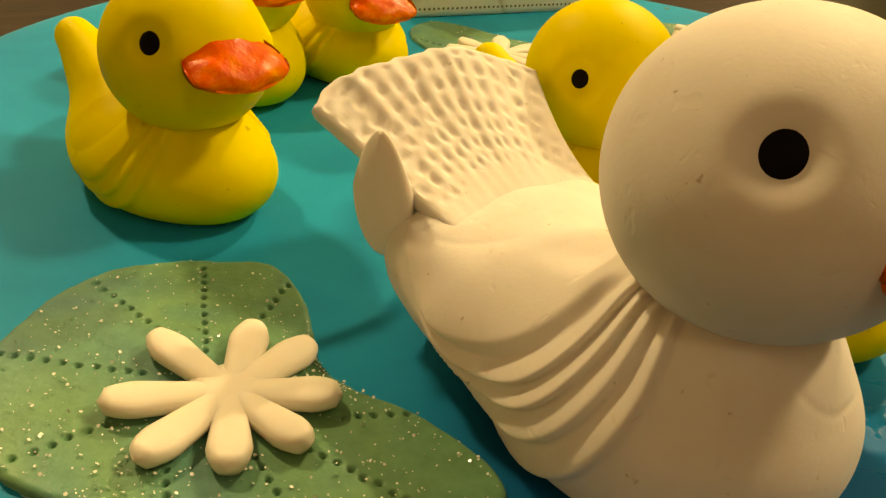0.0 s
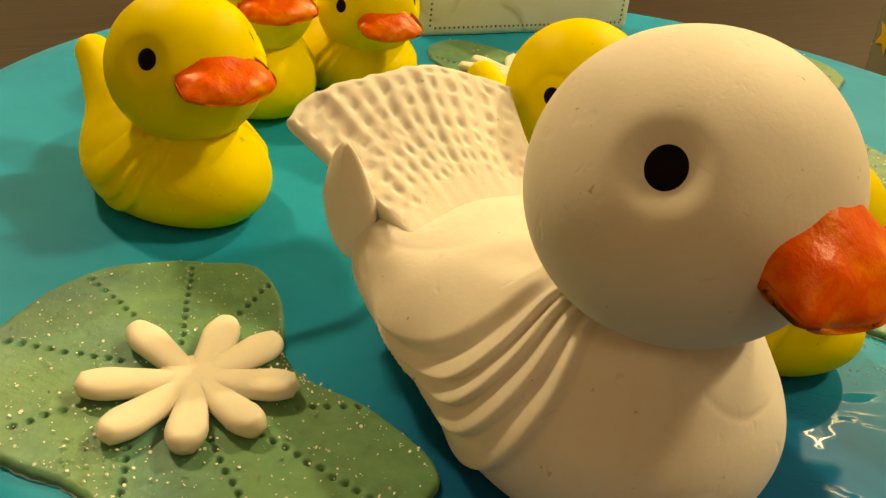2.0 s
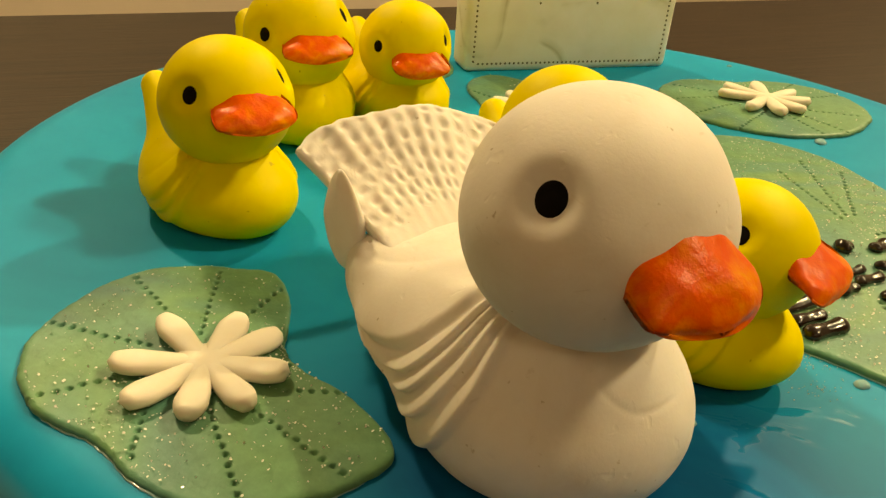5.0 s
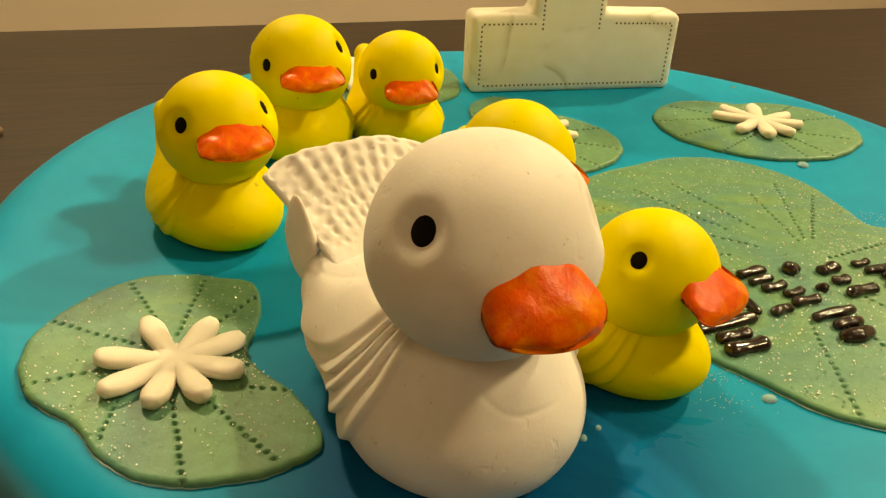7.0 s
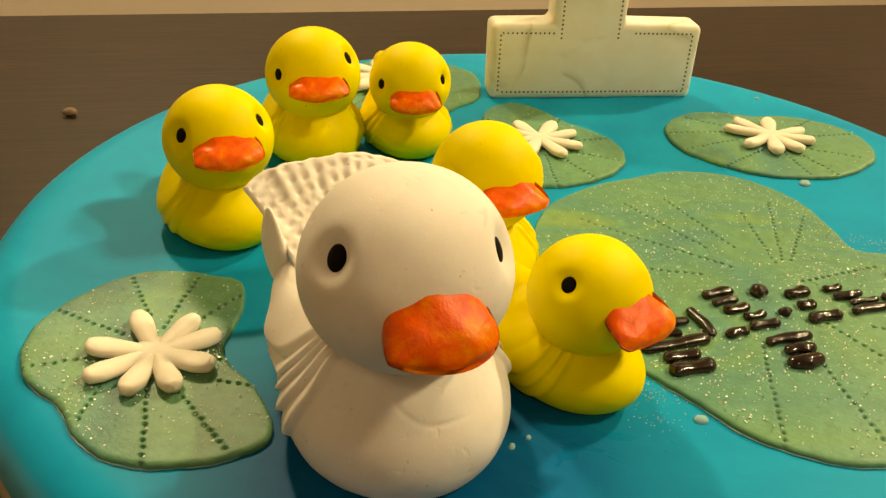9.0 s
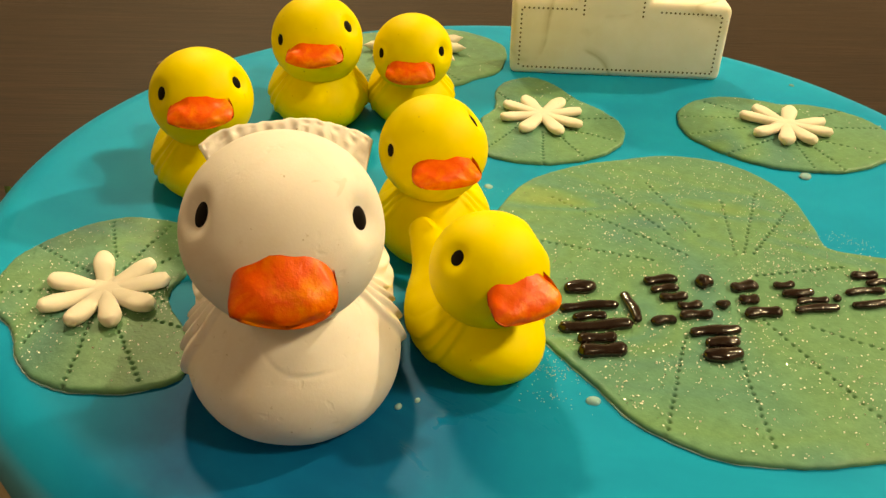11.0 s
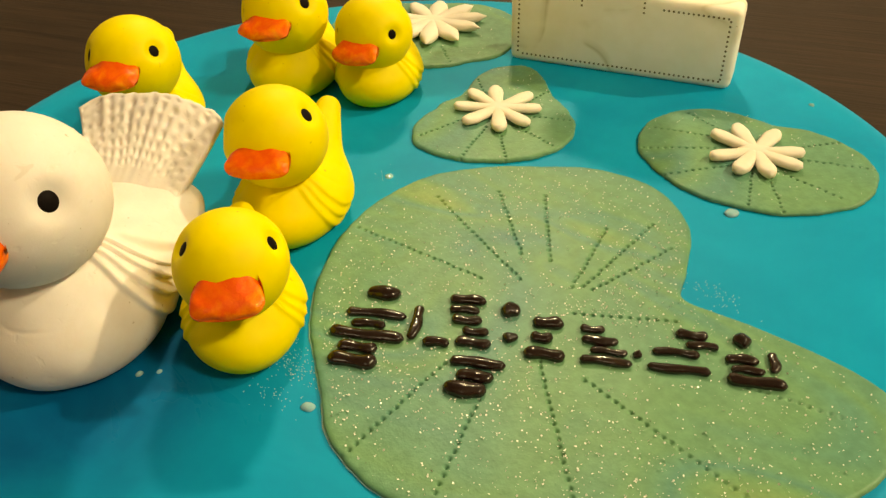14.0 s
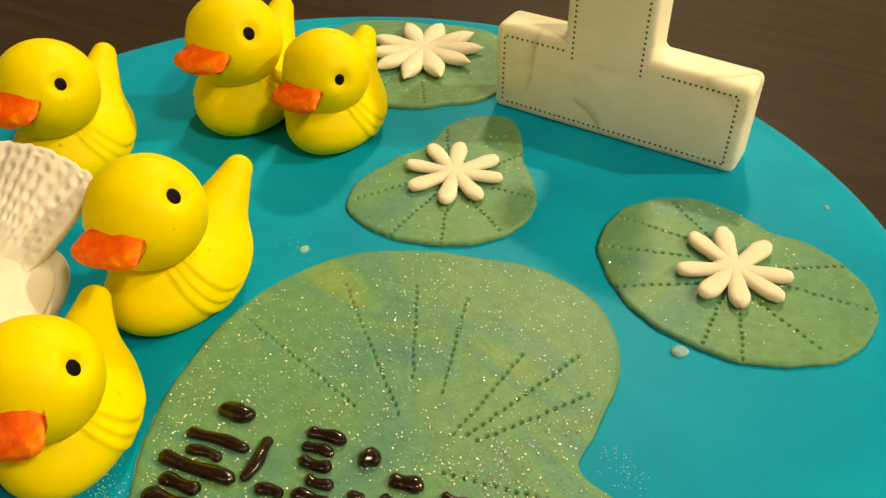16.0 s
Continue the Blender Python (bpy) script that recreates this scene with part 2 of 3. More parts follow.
def cone(p, a, b, ra, rb):
    a, b = np.array(a), np.array(b)
    h = np.clip(((p - a) @ (b - a)) / ((b - a) @ (b - a)), 0, 1)
    return np.linalg.norm(p - a - h[..., None] * (b - a), axis=-1) - (ra + (rb - ra) * h)


def blend(a, b, k):
    h = np.clip(0.5 + 0.5 * (b - a) / k, 0, 1)
    return b + (a - b) * h - k * h * (1 - h)


def cut(a, b, k):
    return -blend(-a, -b, k)


def lumps(p, scale, seed):
    """Slow, hand-modelled unevenness."""
    q, out = p * scale, 0.0
    for i, (x, y, z, s) in enumerate(((1.0, 0.6, 0.3, 0.2), (-0.5, 1.1, 0.7, 1.3), (0.3, -0.8, 1.2, 2.1), (1.3, 0.9, -0.9, 4.0))):
        out = out + np.sin(q[..., 0] * x * 3 + q[..., 1] * y * 3 + q[..., 2] * z * 3 + s + seed * (i + 1))
    return out / 4


def smoothstep(a, b, x):
    t = np.clip((x - a) / (b - a), 0, 1)
    return t * t * (3 - 2 * t)


# ---- the room ----
EDGE = Vector((0.835, 0.55, 0)).normalized()   # along the table's far edge
AWAY = Vector((-0.55, 0.835, 0)).normalized()  # from the cake to the far wall
ROOM = Matrix(((EDGE.x, AWAY.x, 0, 0), (EDGE.y, AWAY.y, 0, 0), (0, 0, 1, 0), (0, 0, 0, 1)))


def slab(name, lo, hi, mat, m, label="", bevel=0.0, kind="structure"):
    bm = bmesh.new()
    bmesh.ops.create_cube(bm, size=1, matrix=Matrix.Translation((Vector(lo) + Vector(hi)) / 2) @ Matrix.Diagonal((*(Vector(hi) - Vector(lo)), 1)))
    if bevel:
        bmesh.ops.bevel(bm, geom=bm.edges[:], offset=bevel, segments=3, affect="EDGES", profile=0.5)
    ob = part(name, bm, mat, smooth=False)
    ob.matrix_world = m
    return tagged(ob, label, kind=kind)


slab("floor", (-3, -3, -0.85), (3, 3, -0.75), FLOOR, ROOM, "unseen floor kept dark brown to hold bounce light down")
slab("ceiling", (-3, -3, 1.8), (3, 3, 1.9), CEILING, ROOM, "plain white painted ceiling")
slab("wall_north", (-3, 2.4, -0.75), (3, 2.5, 1.8), WALL, ROOM, "plain cream painted wall")
slab("wall_south", (-3, -2.5, -0.75), (3, -2.4, 1.8), BACK, ROOM, "unseen wall kept dark brown to cut bounce light")
slab("wall_east", (2.4, -2.4, -0.75), (2.5, 2.4, 1.8), WALL, ROOM, "plain cream painted wall")
slab("wall_west", (-2.5, -2.4, -0.75), (-2.4, 2.4, 1.8), WALL, ROOM, "plain cream painted wall")

table = thing("table", ROOM, "dark brown wooden table with fine grain", "table")
top = slab("tabletop", (-1.1, -0.5, -0.035), (1.1, 0.56, 0.0), WOOD, Matrix(), bevel=0.004, kind="")
top.parent = table
for x in (-1.0, 1.0):
    for y in (-0.42, 0.48):
        leg = slab("leg", (x - 0.03, y - 0.03, -0.75), (x + 0.03, y + 0.03, -0.035), WOOD, Matrix(), bevel=0.003, kind="")
        leg.parent = table

# ---- the cake ----
R = 0.1455


def lathe(profile, n):
    a = np.linspace(0, 2 * np.pi, n, endpoint=False)
    v = np.array([(r * np.cos(t), r * np.sin(t), z) for r, z in profile for t in a])
    return v, grid_faces(len(profile), n)


cake = thing("cake", Matrix(), "round cake with glossy blue gel pond top", "cake")
side = [(0.02, 0.001), (R - 0.001, 0.001), (R, 0.003)] + [(R + 0.0006 * math.sin(i * 1.7), 0.003 + i * 0.008) for i in range(1, 11)] + [(R - 0.0005, 0.0895), (0.10, 0.0905)]
part_of("side", *lathe(side, 180), FOND_SIDE, cake, "off-white fondant side of the cake")


def pond(n=220):
    """The gel: level, rounded over the rim, slightly thinner here and there."""
    rs = list(np.linspace(0.0005, 0.134, 90)) + [0.134 + 0.0118 * math.sin(i / 10 * math.pi / 2) for i in range(1, 11)] + [0.1458, 0.1454]
    zs = [TOP] * 90 + [TOP - 0.0085 * (1 - math.cos(i / 10 * math.pi / 2)) for i in range(1, 11)] + [TOP - 0.012, TOP - 0.0145]
    v, f = lathe(list(zip(rs, zs)), n)
    v[:, 2] += 0.00022 * lumps(v, 22, 1.0) * (np.hypot(v[:, 0], v[:, 1]) < 0.134)
    return v, f + [tuple(range(n))[::-1]]


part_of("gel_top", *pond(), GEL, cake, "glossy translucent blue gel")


def reed(h, w, bend):
    """An upright flat blade with a pointed tip and a middle fold, its back to -y."""
    v, rows = [], 9
    for i in range(rows):
        s = i / (rows - 1)
        half = w * (1 - s ** 5) ** 0.5 * (0.75 + 0.25 * math.sin(s * 2.5)) + 0.0002
        for x, y in ((-half, 0.0), (0, 0.0016), (half, 0.0), (0, -0.0004)):
            v.append((x + bend * s * s, y, s * h))
    return v, [f for f in grid_faces(rows, 4)] + [(3, 2, 1, 0)]


blades = [reed(h, w, b) for h, w, b in ((0.091, 0.0062, 0.006), (0.084, 0.0052, -0.005), (0.095, 0.0066, 0.003))]
blade_meshes = [mesh_of("reed", v, f, REED) for v, f in blades]
rnd = random.Random(4)
for i in range(15):
    a = radians(-152 + i * 3.9 + rnd.uniform(-1, 1))
    ob = new("reed", blade_meshes[i % 3])
    ob.parent = cake
    ob.matrix_world = Matrix.Translation(((R + 0.0035 + 0.0018 * (i % 2)) * math.cos(a), (R + 0.0035 + 0.0018 * (i % 2)) * math.sin(a), 0.001)) @ pose(0, 0, 0, 0, rnd.uniform(-9, 9), math.degrees(a) - 90)
    tagged(ob, "green fondant reed blade")


# ---- lily pads ----
def closed_curve(radii, n):
    """Smooth radii at n even angles through the given ones."""
    r, m = np.array(radii), len(radii)
    x = np.arange(n) * m / n
    i, f = x.astype(int), x - x.astype(int)
    p0, p1, p2, p3 = (r[(i + k) % m] for k in (-1, 0, 1, 2))
    return p1 + 0.5 * f * (p2 - p0 + f * (2 * p0 - 5 * p1 + 4 * p2 - p3 + f * (3 * (p1 - p2) + p3 - p0)))


def lily_pad(name, centre, radii, lines, nt, nr, label, flakes, seed, thick=0.0012, bead=None):
    """A rolled sheet with a wavy rim, pricked with lines of small holes (start angle and radius, end angle and radius, in degrees and mm)."""
    rr = random.Random(seed)
    out = closed_curve([r / 1000 for r in radii], nt)
    ang = np.arange(nt) * 2 * np.pi / nt
    out = out + 0.00025 * np.sin(ang * 13 + seed) * np.sin(ang * 7 + 1) + 0.00006 * np.sin(ang * 61)
    s = np.linspace(0.004, 1.0, nr) ** 0.85
    x, y = (s[:, None] * out * np.cos(ang)), (s[:, None] * out * np.sin(ang))
    inset = (1 - s[:, None]) * out
    z = thick - 0.0006 * np.exp(-inset / 0.0004) + 0.00018 * lumps(np.stack([x, y, 0 * x], -1), 60, seed)
    for a0, r0, a1, r1 in lines:
        p, q = [np.array((r * math.cos(radians(a)), r * math.sin(radians(a)))) / 1000 for a, r in ((a0, r0), (a1, r1))]
        count = max(2, round(np.linalg.norm(q - p) / 0.0020))
        for k in range(count + 1):
            c = p + (q - p) * k / count + np.array((rr.gauss(0, 0.0001), rr.gauss(0, 0.0001)))
            d2 = (x - c[0]) ** 2 + (y - c[1]) ** 2
            z = z - 0.0009 * np.exp(-(d2 / 0.00040 ** 2) ** 1.5)
    v = np.stack([x, y, z], -1).reshape(-1, 3)
    rim = np.stack([out * 0.998 * np.cos(ang), out * 0.998 * np.sin(ang), 0 * ang + 0.0], -1)
    v = np.concatenate([v, rim])
    faces = grid_faces(nr + 1, nt) + [tuple(range(nt))[::-1]]
    pad = thing(name, pose(*centre, TOP), label, "lily pad", "lily pads on the pond")
    part_of("leaf_sheet", v, faces, LEAF, pad)
    gv, gf = [], []
    for k in range(flakes):
        a, u = rr.uniform(0, 2 * math.pi), rr.random() ** 0.5 * 0.97
        j = int(a / (2 * math.pi) * nt) % nt
        if math.sin(a * 3 + seed) * math.sin(u * 7 + seed) < rr.uniform(-1.0, 0.7) - 0.5:
            continue
        c = Vector((u * out[j] * math.cos(a), u * out[j] * math.sin(a), thick + 0.0003))
        m = Matrix.Translation(c) @ pose(0, 0, 0, rr.gauss(0, 30), rr.gauss(0, 30), rr.uniform(0, 360))
        h = rr.choice((0.00008, 0.0001, 0.00012, 0.00015, 0.00018, 0.00024))
        n0 = len(gv)
        gv += [m @ Vector((h * math.cos(b), h * math.sin(b), 0)) for b in (0, 1.047, 2.094, 3.142, 4.189, 5.236)]
        gf.append(tuple(range(n0, n0 + 6)))
    part_of("glitter", gv, gf, GLITTER, pad, "fine silver edible glitter", "stuff")
    if bead:
        bv, cols = [], 8
        steps = [j % nt for j in range(round(bead[0] / 360 * nt), round(bead[1] / 360 * nt))]
        for k, j in enumerate(steps):
            e = k / (len(steps) - 1)
            w = 0.0003 * math.sin(e * math.pi) ** 0.5 * (0.55 + 0.45 * math.sin(k * 0.11) * math.sin(k * 0.047 + 1)) + 0.00005
            for i in range(cols):
                b = 2 * math.pi * i / cols
                rad = out[j] + 0.0001 + w * math.cos(b)
                bv.append((rad * math.cos(ang[j]), rad * math.sin(ang[j]), 0.0001 + 0.7 * w * math.sin(b)))
        part_of("gel_bead", bv, grid_faces(len(steps), cols), CLEAR, pad, "wet gel bead along the edge")
    return pad


lily_pad("lily_pad", (-0.0528, -0.1000), [26.0, 17.6, 14.9, 14.8, 17.8, 24.2, 31.9, 32.6, 33.5, 34.2, 32.7, 30.7, 29.7, 28.0, 26.0, 23.6, 21.0, 20.5, 23.3, 26.9, 30.2, 32.7, 35.3, 36.0],
         [(131, 15, 137, 31.5), (115, 10, 109, 30), (88, 14, 83, 26.5), (161, 11, 172, 29), (-152, 13, -145, 25), (-108, 11, -90, 21), (-55, 9, -54, 31), (-3, 15, 3, 25), (30, 8, 22, 14), (-30, 12, -28, 33)],
         620, 110, "green marbled fondant lily pad with pricked veins and glitter", 1200, 1, bead=(225, 335))
lily_pad("lily_pad", (0.0632, -0.0159), [69.0, 76.0, 77.0, 52.5, 36.6, 42.1, 54.8, 64.6, 67.4, 66.0, 66.0, 65.0, 61.4, 57.0, 53.0, 50.4, 49.0, 49.4, 53.7, 56.2, 56.5, 56.8, 59.0, 62.2],
         [(-92, 24, -83, 55), (-67, 20, -62, 52), (-35, 12, -34, 51), (-12, 22, -3, 60), (24, 46, 24, 66), (58, 10, 48, 32), (97, 15, 109, 40), (91, 17, 98, 49), (148, 14, 165, 54), (178, 18, -169, 55), (143, 24, 147, 52), (125, 22, 133, 50), (84, 18, 86, 44)],
         1000, 170, "large green marbled lily pad carrying a chocolate inscription", 5200, 2, bead=(190, 300))
lily_pad("lily_pad", (-0.0162, 0.0427), [28.9, 27.5, 25.4, 22.9, 21.7, 21.0, 22.7, 27.8, 34.3, 33.0, 27.7, 20.4, 16.9, 16.6, 18.6, 19.8, 24.4, 28.8, 31.9, 31.6, 31.2, 30.3, 29.8, 29.4],
         [(-106, 10, -96, 28), (-58, 11, -61, 31), (-37, 12, -36, 30), (-10, 12, -4, 27), (79, 10, 88, 21), (158, 13, 155, 27), (30, 12, 34, 25)],
         560, 100, "small green lily pad with pricked veins", 260, 3)
lily_pad("lily_pad", (0.0509, 0.0825), [34.0, 33.8, 33.1, 31.2, 28.1, 24.9, 22.2, 19.4, 20.4, 23.0, 26.8, 29.9, 32.2, 33.3, 33.0, 32.8, 31.3, 30.2, 29.7, 29.5, 29.5, 30.5, 31.1, 32.2],
         [(-173, 13, -159, 32), (165, 12, 171, 28), (-142, 11, -135, 31.5), (-92, 12, -107, 30), (-57, 12, -57, 28), (-38, 12, -40, 30), (-21, 11, -5, 29), (29, 11, 33, 32), (61, 11, 62, 28)],
         600, 105, "green lily pad with pricked veins and a cream flower", 300, 4)
lily_pad("lily_pad", (-0.0829, 0.0689), [35.5, 34.3, 34.3, 34.6, 32.8, 31.0, 29.3, 27.5, 25.7, 23.9, 23.1, 26.5, 30.6, 35.7, 38.0, 39.4, 39.5, 38.6, 37.7, 36.8, 35.9, 35.0, 34.7, 33.7],
         [(-60, 20, -58, 32), (-30, 20, -28, 32), (-88, 20, -90, 33)],
         480, 80, "pale green lily pad behind the ducklings", 160, 5)


# ---- flowers ----
def petal_mesh(length, width, thick, pointed):
    """A plump petal from the middle outwards along +x."""
    v, rows, cols = [], 17, 18
    for i in range(rows):
        s = i / (rows - 1)
        half = width * min(1.0, 0.62 + 0.55 * s) * (math.sqrt(max(0.0004, 1 - max(0, (s - 0.66) / 0.34) ** 2)) if not pointed else max(0.04, 1 - max(0, (s - 0.55) / 0.45) ** 1.4))
        for j in range(cols):
            a = 2 * math.pi * j / cols
            up = math.sin(a)
            v.append((length * (0.10 + 0.90 * s), half * math.cos(a), thick * (0.5 + 0.5 * up * abs(up) ** -0.3 * min(1, half / width * 1.8) if abs(up) > 1e-6 else 0.5)))
    return v, grid_faces(rows, cols) + [tuple(range(cols))[::-1], tuple(range((rows - 1) * cols, rows * cols))]


def flower(at, angles, lengths, width, thick, label, pointed=False):
    f = thing("flower", pose(*at, TOP + 0.0011), label, "flower", "sugar flowers on the lily pads")
    for k, (a, length) in enumerate(zip(angles, lengths)):
        ob = part_of("petal", *petal_mesh(length / 1000, width * (0.94 + 0.04 * (k % 4)), thick, pointed), CREAM, f)
        ob.matrix_local = pose(0, 0, 0, 0, -1.5, a)
    sdf = lambda p: ell(p, (0, 0, thick * 0.5), (width * 2.1, width * 2.1, thick * 0.56)) + 0.0001 * lumps(p, 300, at[0])
    part_of("flower_centre", *radial_solid(sdf, (0, 0, thick * 0.5), 0.012, 40, 20), CREAM, f)


flower((-0.0513, -0.1003), (143, 91, 55, 8, -35, -77, -120, -164), (15.9, 14.3, 14.2, 13.5, 13.4, 13.2, 14.8, 15.2), 0.0027, 0.0027, "cream eight-petal sugar flower lying on a lily pad")
flower((-0.0156, 0.0425), (-136, 178, 143, 89, 47, 0, -39, -88), (14.2, 14.8, 14.2, 14.4, 13.8, 14.5, 14.8, 14.5), 0.0025, 0.0023, "cream eight-petal sugar flower on a small lily pad")
flower((0.0522, 0.0809), (-118, -178, 149, 101, 46, 9, -36, -75), (14.2, 15.4, 15.4, 14.3, 13.8, 14.1, 13.5, 13.9), 0.0025, 0.0026, "cream eight-petal sugar flower on a lily pad")
flower((-0.0827, 0.0686), (-110, -78, -45, -12, 28, 62, 95, 133, 169, -145), (20, 21, 21.5, 20.5, 19, 20.5, 21, 20, 20.5, 20), 0.0037, 0.0034, "larger cream many-petal sugar flower on a lily pad", True)


# ---- ducks ----
def eye_way(eye, side):
    """eye: one way for both sides, mirrored, or a pair of ways, the one on the bird's right first."""
    if isinstance(eye[0], tuple):
        return Vector(eye[side > 0]).normalized()
    return Vector((eye[0], eye[1] * side, eye[2])).normalized()


def head_mesh(r, eye, seed, nu, nv):
    """A ball of paste, slightly flattened, with a dent round each eye."""
    def sdf(p):
        q = p / r
        d = ell(q, (0, 0, 0), (1.0, 1.0, 0.97)) + 0.010 * lumps(q, 1.0, seed)
        for side in (-1, 1):
            e = np.linalg.norm(q - np.array(eye_way(eye, side)) * 1.0, axis=-1)
            d = d + 0.22 * np.exp(-(e / 0.165) ** 2)
        return d * r
    return radial_solid(sdf, (0, 0, 0), r * 1.2, nu, nv)


def eye_mesh(r, eye, side, wide=0.20, tall=0.235):
    n = eye_way(eye, side)
    m = Matrix.Translation(n * r * 0.80) @ n.to_track_quat("Z", "Y").to_matrix().to_4x4() @ Matrix.Diagonal((r * wide, r * tall, r * 0.12, 1))
    bm = bmesh.new()
    bmesh.ops.create_uvsphere(bm, u_segments=24, v_segments=14, radius=1, matrix=m)
    return bm


def beak_mesh(r, root, lip, half, deep, seed, rows=34, cols=48, reach=0.88):
    """A broad flat bill: the upper side slopes down to a rounded lip, hollowed a little. root: height of its upper side where it leaves the head; lip: of its lower edge;
    deep: its depth at the root, all in head radii."""
    v = []
    for i in range(rows):
        s = i / (rows - 1)
        f = 0.62 + reach * (1 - (1 - s) ** 1.35)
        close = math.sqrt(max(0.0, 1 - max(0, (s - 0.64) / 0.36) ** 2.5))
        w = half * (0.84 + 0.17 * math.sin(s * 2.3)) * (0.34 + 0.66 * close) * (0.88 + 0.12 * min(1.0, s / 0.35))
        upper = root + 0.12 + (lip + 0.17 - root - 0.12) * (0.55 * s + 0.45 * s ** 0.75)
        lower = root + 0.12 - deep + (lip - root - 0.12 + deep) * s ** 0.8
        mid, tall = (upper + lower) / 2, max(0.09, (upper - lower) / 2)
        mid, tall = mid - tall * 0.4 * (1 - close), tall * (0.25 + 0.75 * close)
        for j in range(cols):
            a = 2 * math.pi * j / cols
            c, q = math.cos(a), math.sin(a)
            y = w * math.copysign(abs(c) ** 0.68, c)
            k = (y / max(w, 1e-6)) ** 2
            z = mid + tall * math.copysign(abs(q) ** 0.55, q)
            z += -(min(0.05, 0.3 * tall) + 0.11 * max(0.0, 1 - s / 0.6)) * k if q > 0 else min(0.06, 0.3 * tall) * k
            z += (0.016 * math.sin(y * 9 + s * 5 + seed) + 0.010 * math.sin(y * 17 - s * 11 + seed * 2)) * (q > 0)
            v.append(((f - 0.05 * k * s + 0.02 * math.sin(y * 7 + seed)) * r, y * r, z * r))
    return v, [q[::-1] for q in grid_faces(rows, cols)] + [tuple(range(cols)), tuple(range((rows - 1) * cols, rows * cols))[::-1]]


def feathers(q, c0, drift, radius, edges, lag=0.0):
    """How far the pressed feather layers stand out on the flanks: arcs of one radius whose centre drifts up and back from layer to layer."""
    w = np.stack([q[..., 0] - c0[0], q[..., 2] - c0[1]], -1)
    d = np.array(drift)
    wd, dd = w @ d, d @ d
    tau = (wd + np.sqrt(np.maximum(wd ** 2 - dd * ((w ** 2).sum(-1) - radius ** 2), 0))) / dd
    tau = tau - lag * (q[..., 1] > 0)
    room = (wd ** 2 - dd * ((w ** 2).sum(-1) - radius ** 2)) / (dd * radius ** 2)
    out = 0 * tau
    for a, b in zip(edges, list(edges[1:]) + [edges[-1] + 0.9]):
        k = np.clip((tau - a) / (b - a), 0, 1)
        out = out + np.where((tau >= a) & (tau < b), smoothstep(0, 0.22, k) * (1 - k) ** 0.7, 0)
    across = (w[..., 0] * d[1] - w[..., 1] * d[0]) / np.sqrt(dd) / radius  # -1 at the rear ends of the arcs, 1 at the neck
    return out * smoothstep(-1.1, -0.75, across) * smoothstep(0.0, 0.08, room) * smoothstep(0.36, 0.70, np.abs(q[..., 1]))


def duckling_body(r, seed, tail):
    def sdf(p):
        q = p / r
        d = ell(q, (-0.42, 0, 0.54), (1.58, 1.11, 0.81))
        d = blend(d, ell(q, (0.0, 0, 1.02), (0.66, 0.66, 0.42)), 0.30)
        d = blend(d, cone(q, (-1.30, 0, 0.78), (-2.38, 0, tail), 0.70, 0.27), 0.26)
        d = cut(d, -q[..., 2] + 0.0, 0.16)
        d = d - 0.060 * feathers(q, (-0.42, 0.95), (-0.38, 0.30), 0.84, (0.0, 0.45, 0.9))
        return (d + 0.014 * lumps(q, 1.0, seed)) * r
    return radial_solid(sdf, (-0.60 * r, 0, 0.66 * r), 2.9 * r, 200, 140)


def duckling(at, heading, turn, r, high, eye, beak, label, seed, tail=1.52):
    """heading: of the body; turn: of the head; high: the head's centre above the pond, in head radii. eye: its way from the head's centre. beak: heights of its root and lip."""
    duck = thing("duckling", pose(*at, TOP - 0.0002, 0, 0, heading), label, "duckling figurine", "yellow ducklings on the cake")
    part_of("body", *duckling_body(r, seed, tail), YELLOW, duck)
    head = part_of("head", *head_mesh(r, eye, seed, 110, 72), YELLOW, duck)
    head.matrix_local = pose(0, 0, high * r, 0, 0, turn - heading)
    part_of("beak", *beak_mesh(r, *beak, 0.60, 0.42, seed, reach=0.78), ORANGE, head, "orange painted flat beak")
    for side in (-1, 1):
        part("eye", eye_mesh(r, eye, side), BLACK, head, "small black eye")
    return duck


duckling((-0.0704, -0.0486), -36, -44.5, 0.0133, 2.00, ((0.44, -0.67, 0.31), (0.33, 0.61, 0.36)), (0.42, -0.06), "yellow fondant duckling with orange beak beside the white duck", 1.0)
duckling((-0.0748, 0.0034), -44, -53.0, 0.0139, 1.88, ((0.44, -0.71, 0.17), (0.38, 0.71, 0.44)), (0.29, -0.13), "largest yellow fondant duckling with orange beak, further back", 2.0)
duckling((-0.0519, 0.0216), -47, -58.0, 0.0124, 1.75, ((0.42, -0.65, 0.13), (0.49, 0.76, 0.24)), (0.22, -0.32), "small yellow fondant duckling near the figure topper", 3.0)
duckling((-0.0038, -0.0395), -55, -45.0, 0.0128, 2.14, ((0.28, -0.82, 0.17), (0.11, 0.67, 0.52)), (0.30, -0.12), "yellow fondant duckling beside the large lily pad", 4.0)
duckling((0.0289, -0.0688), -29, -30.0, 0.0120, 1.86, ((0.18, -0.72, 0.54), (0.17, 0.81, 0.49)), (0.44, -0.15), "yellow fondant duckling at the edge of the inscription pad", 5.0, 1.26)


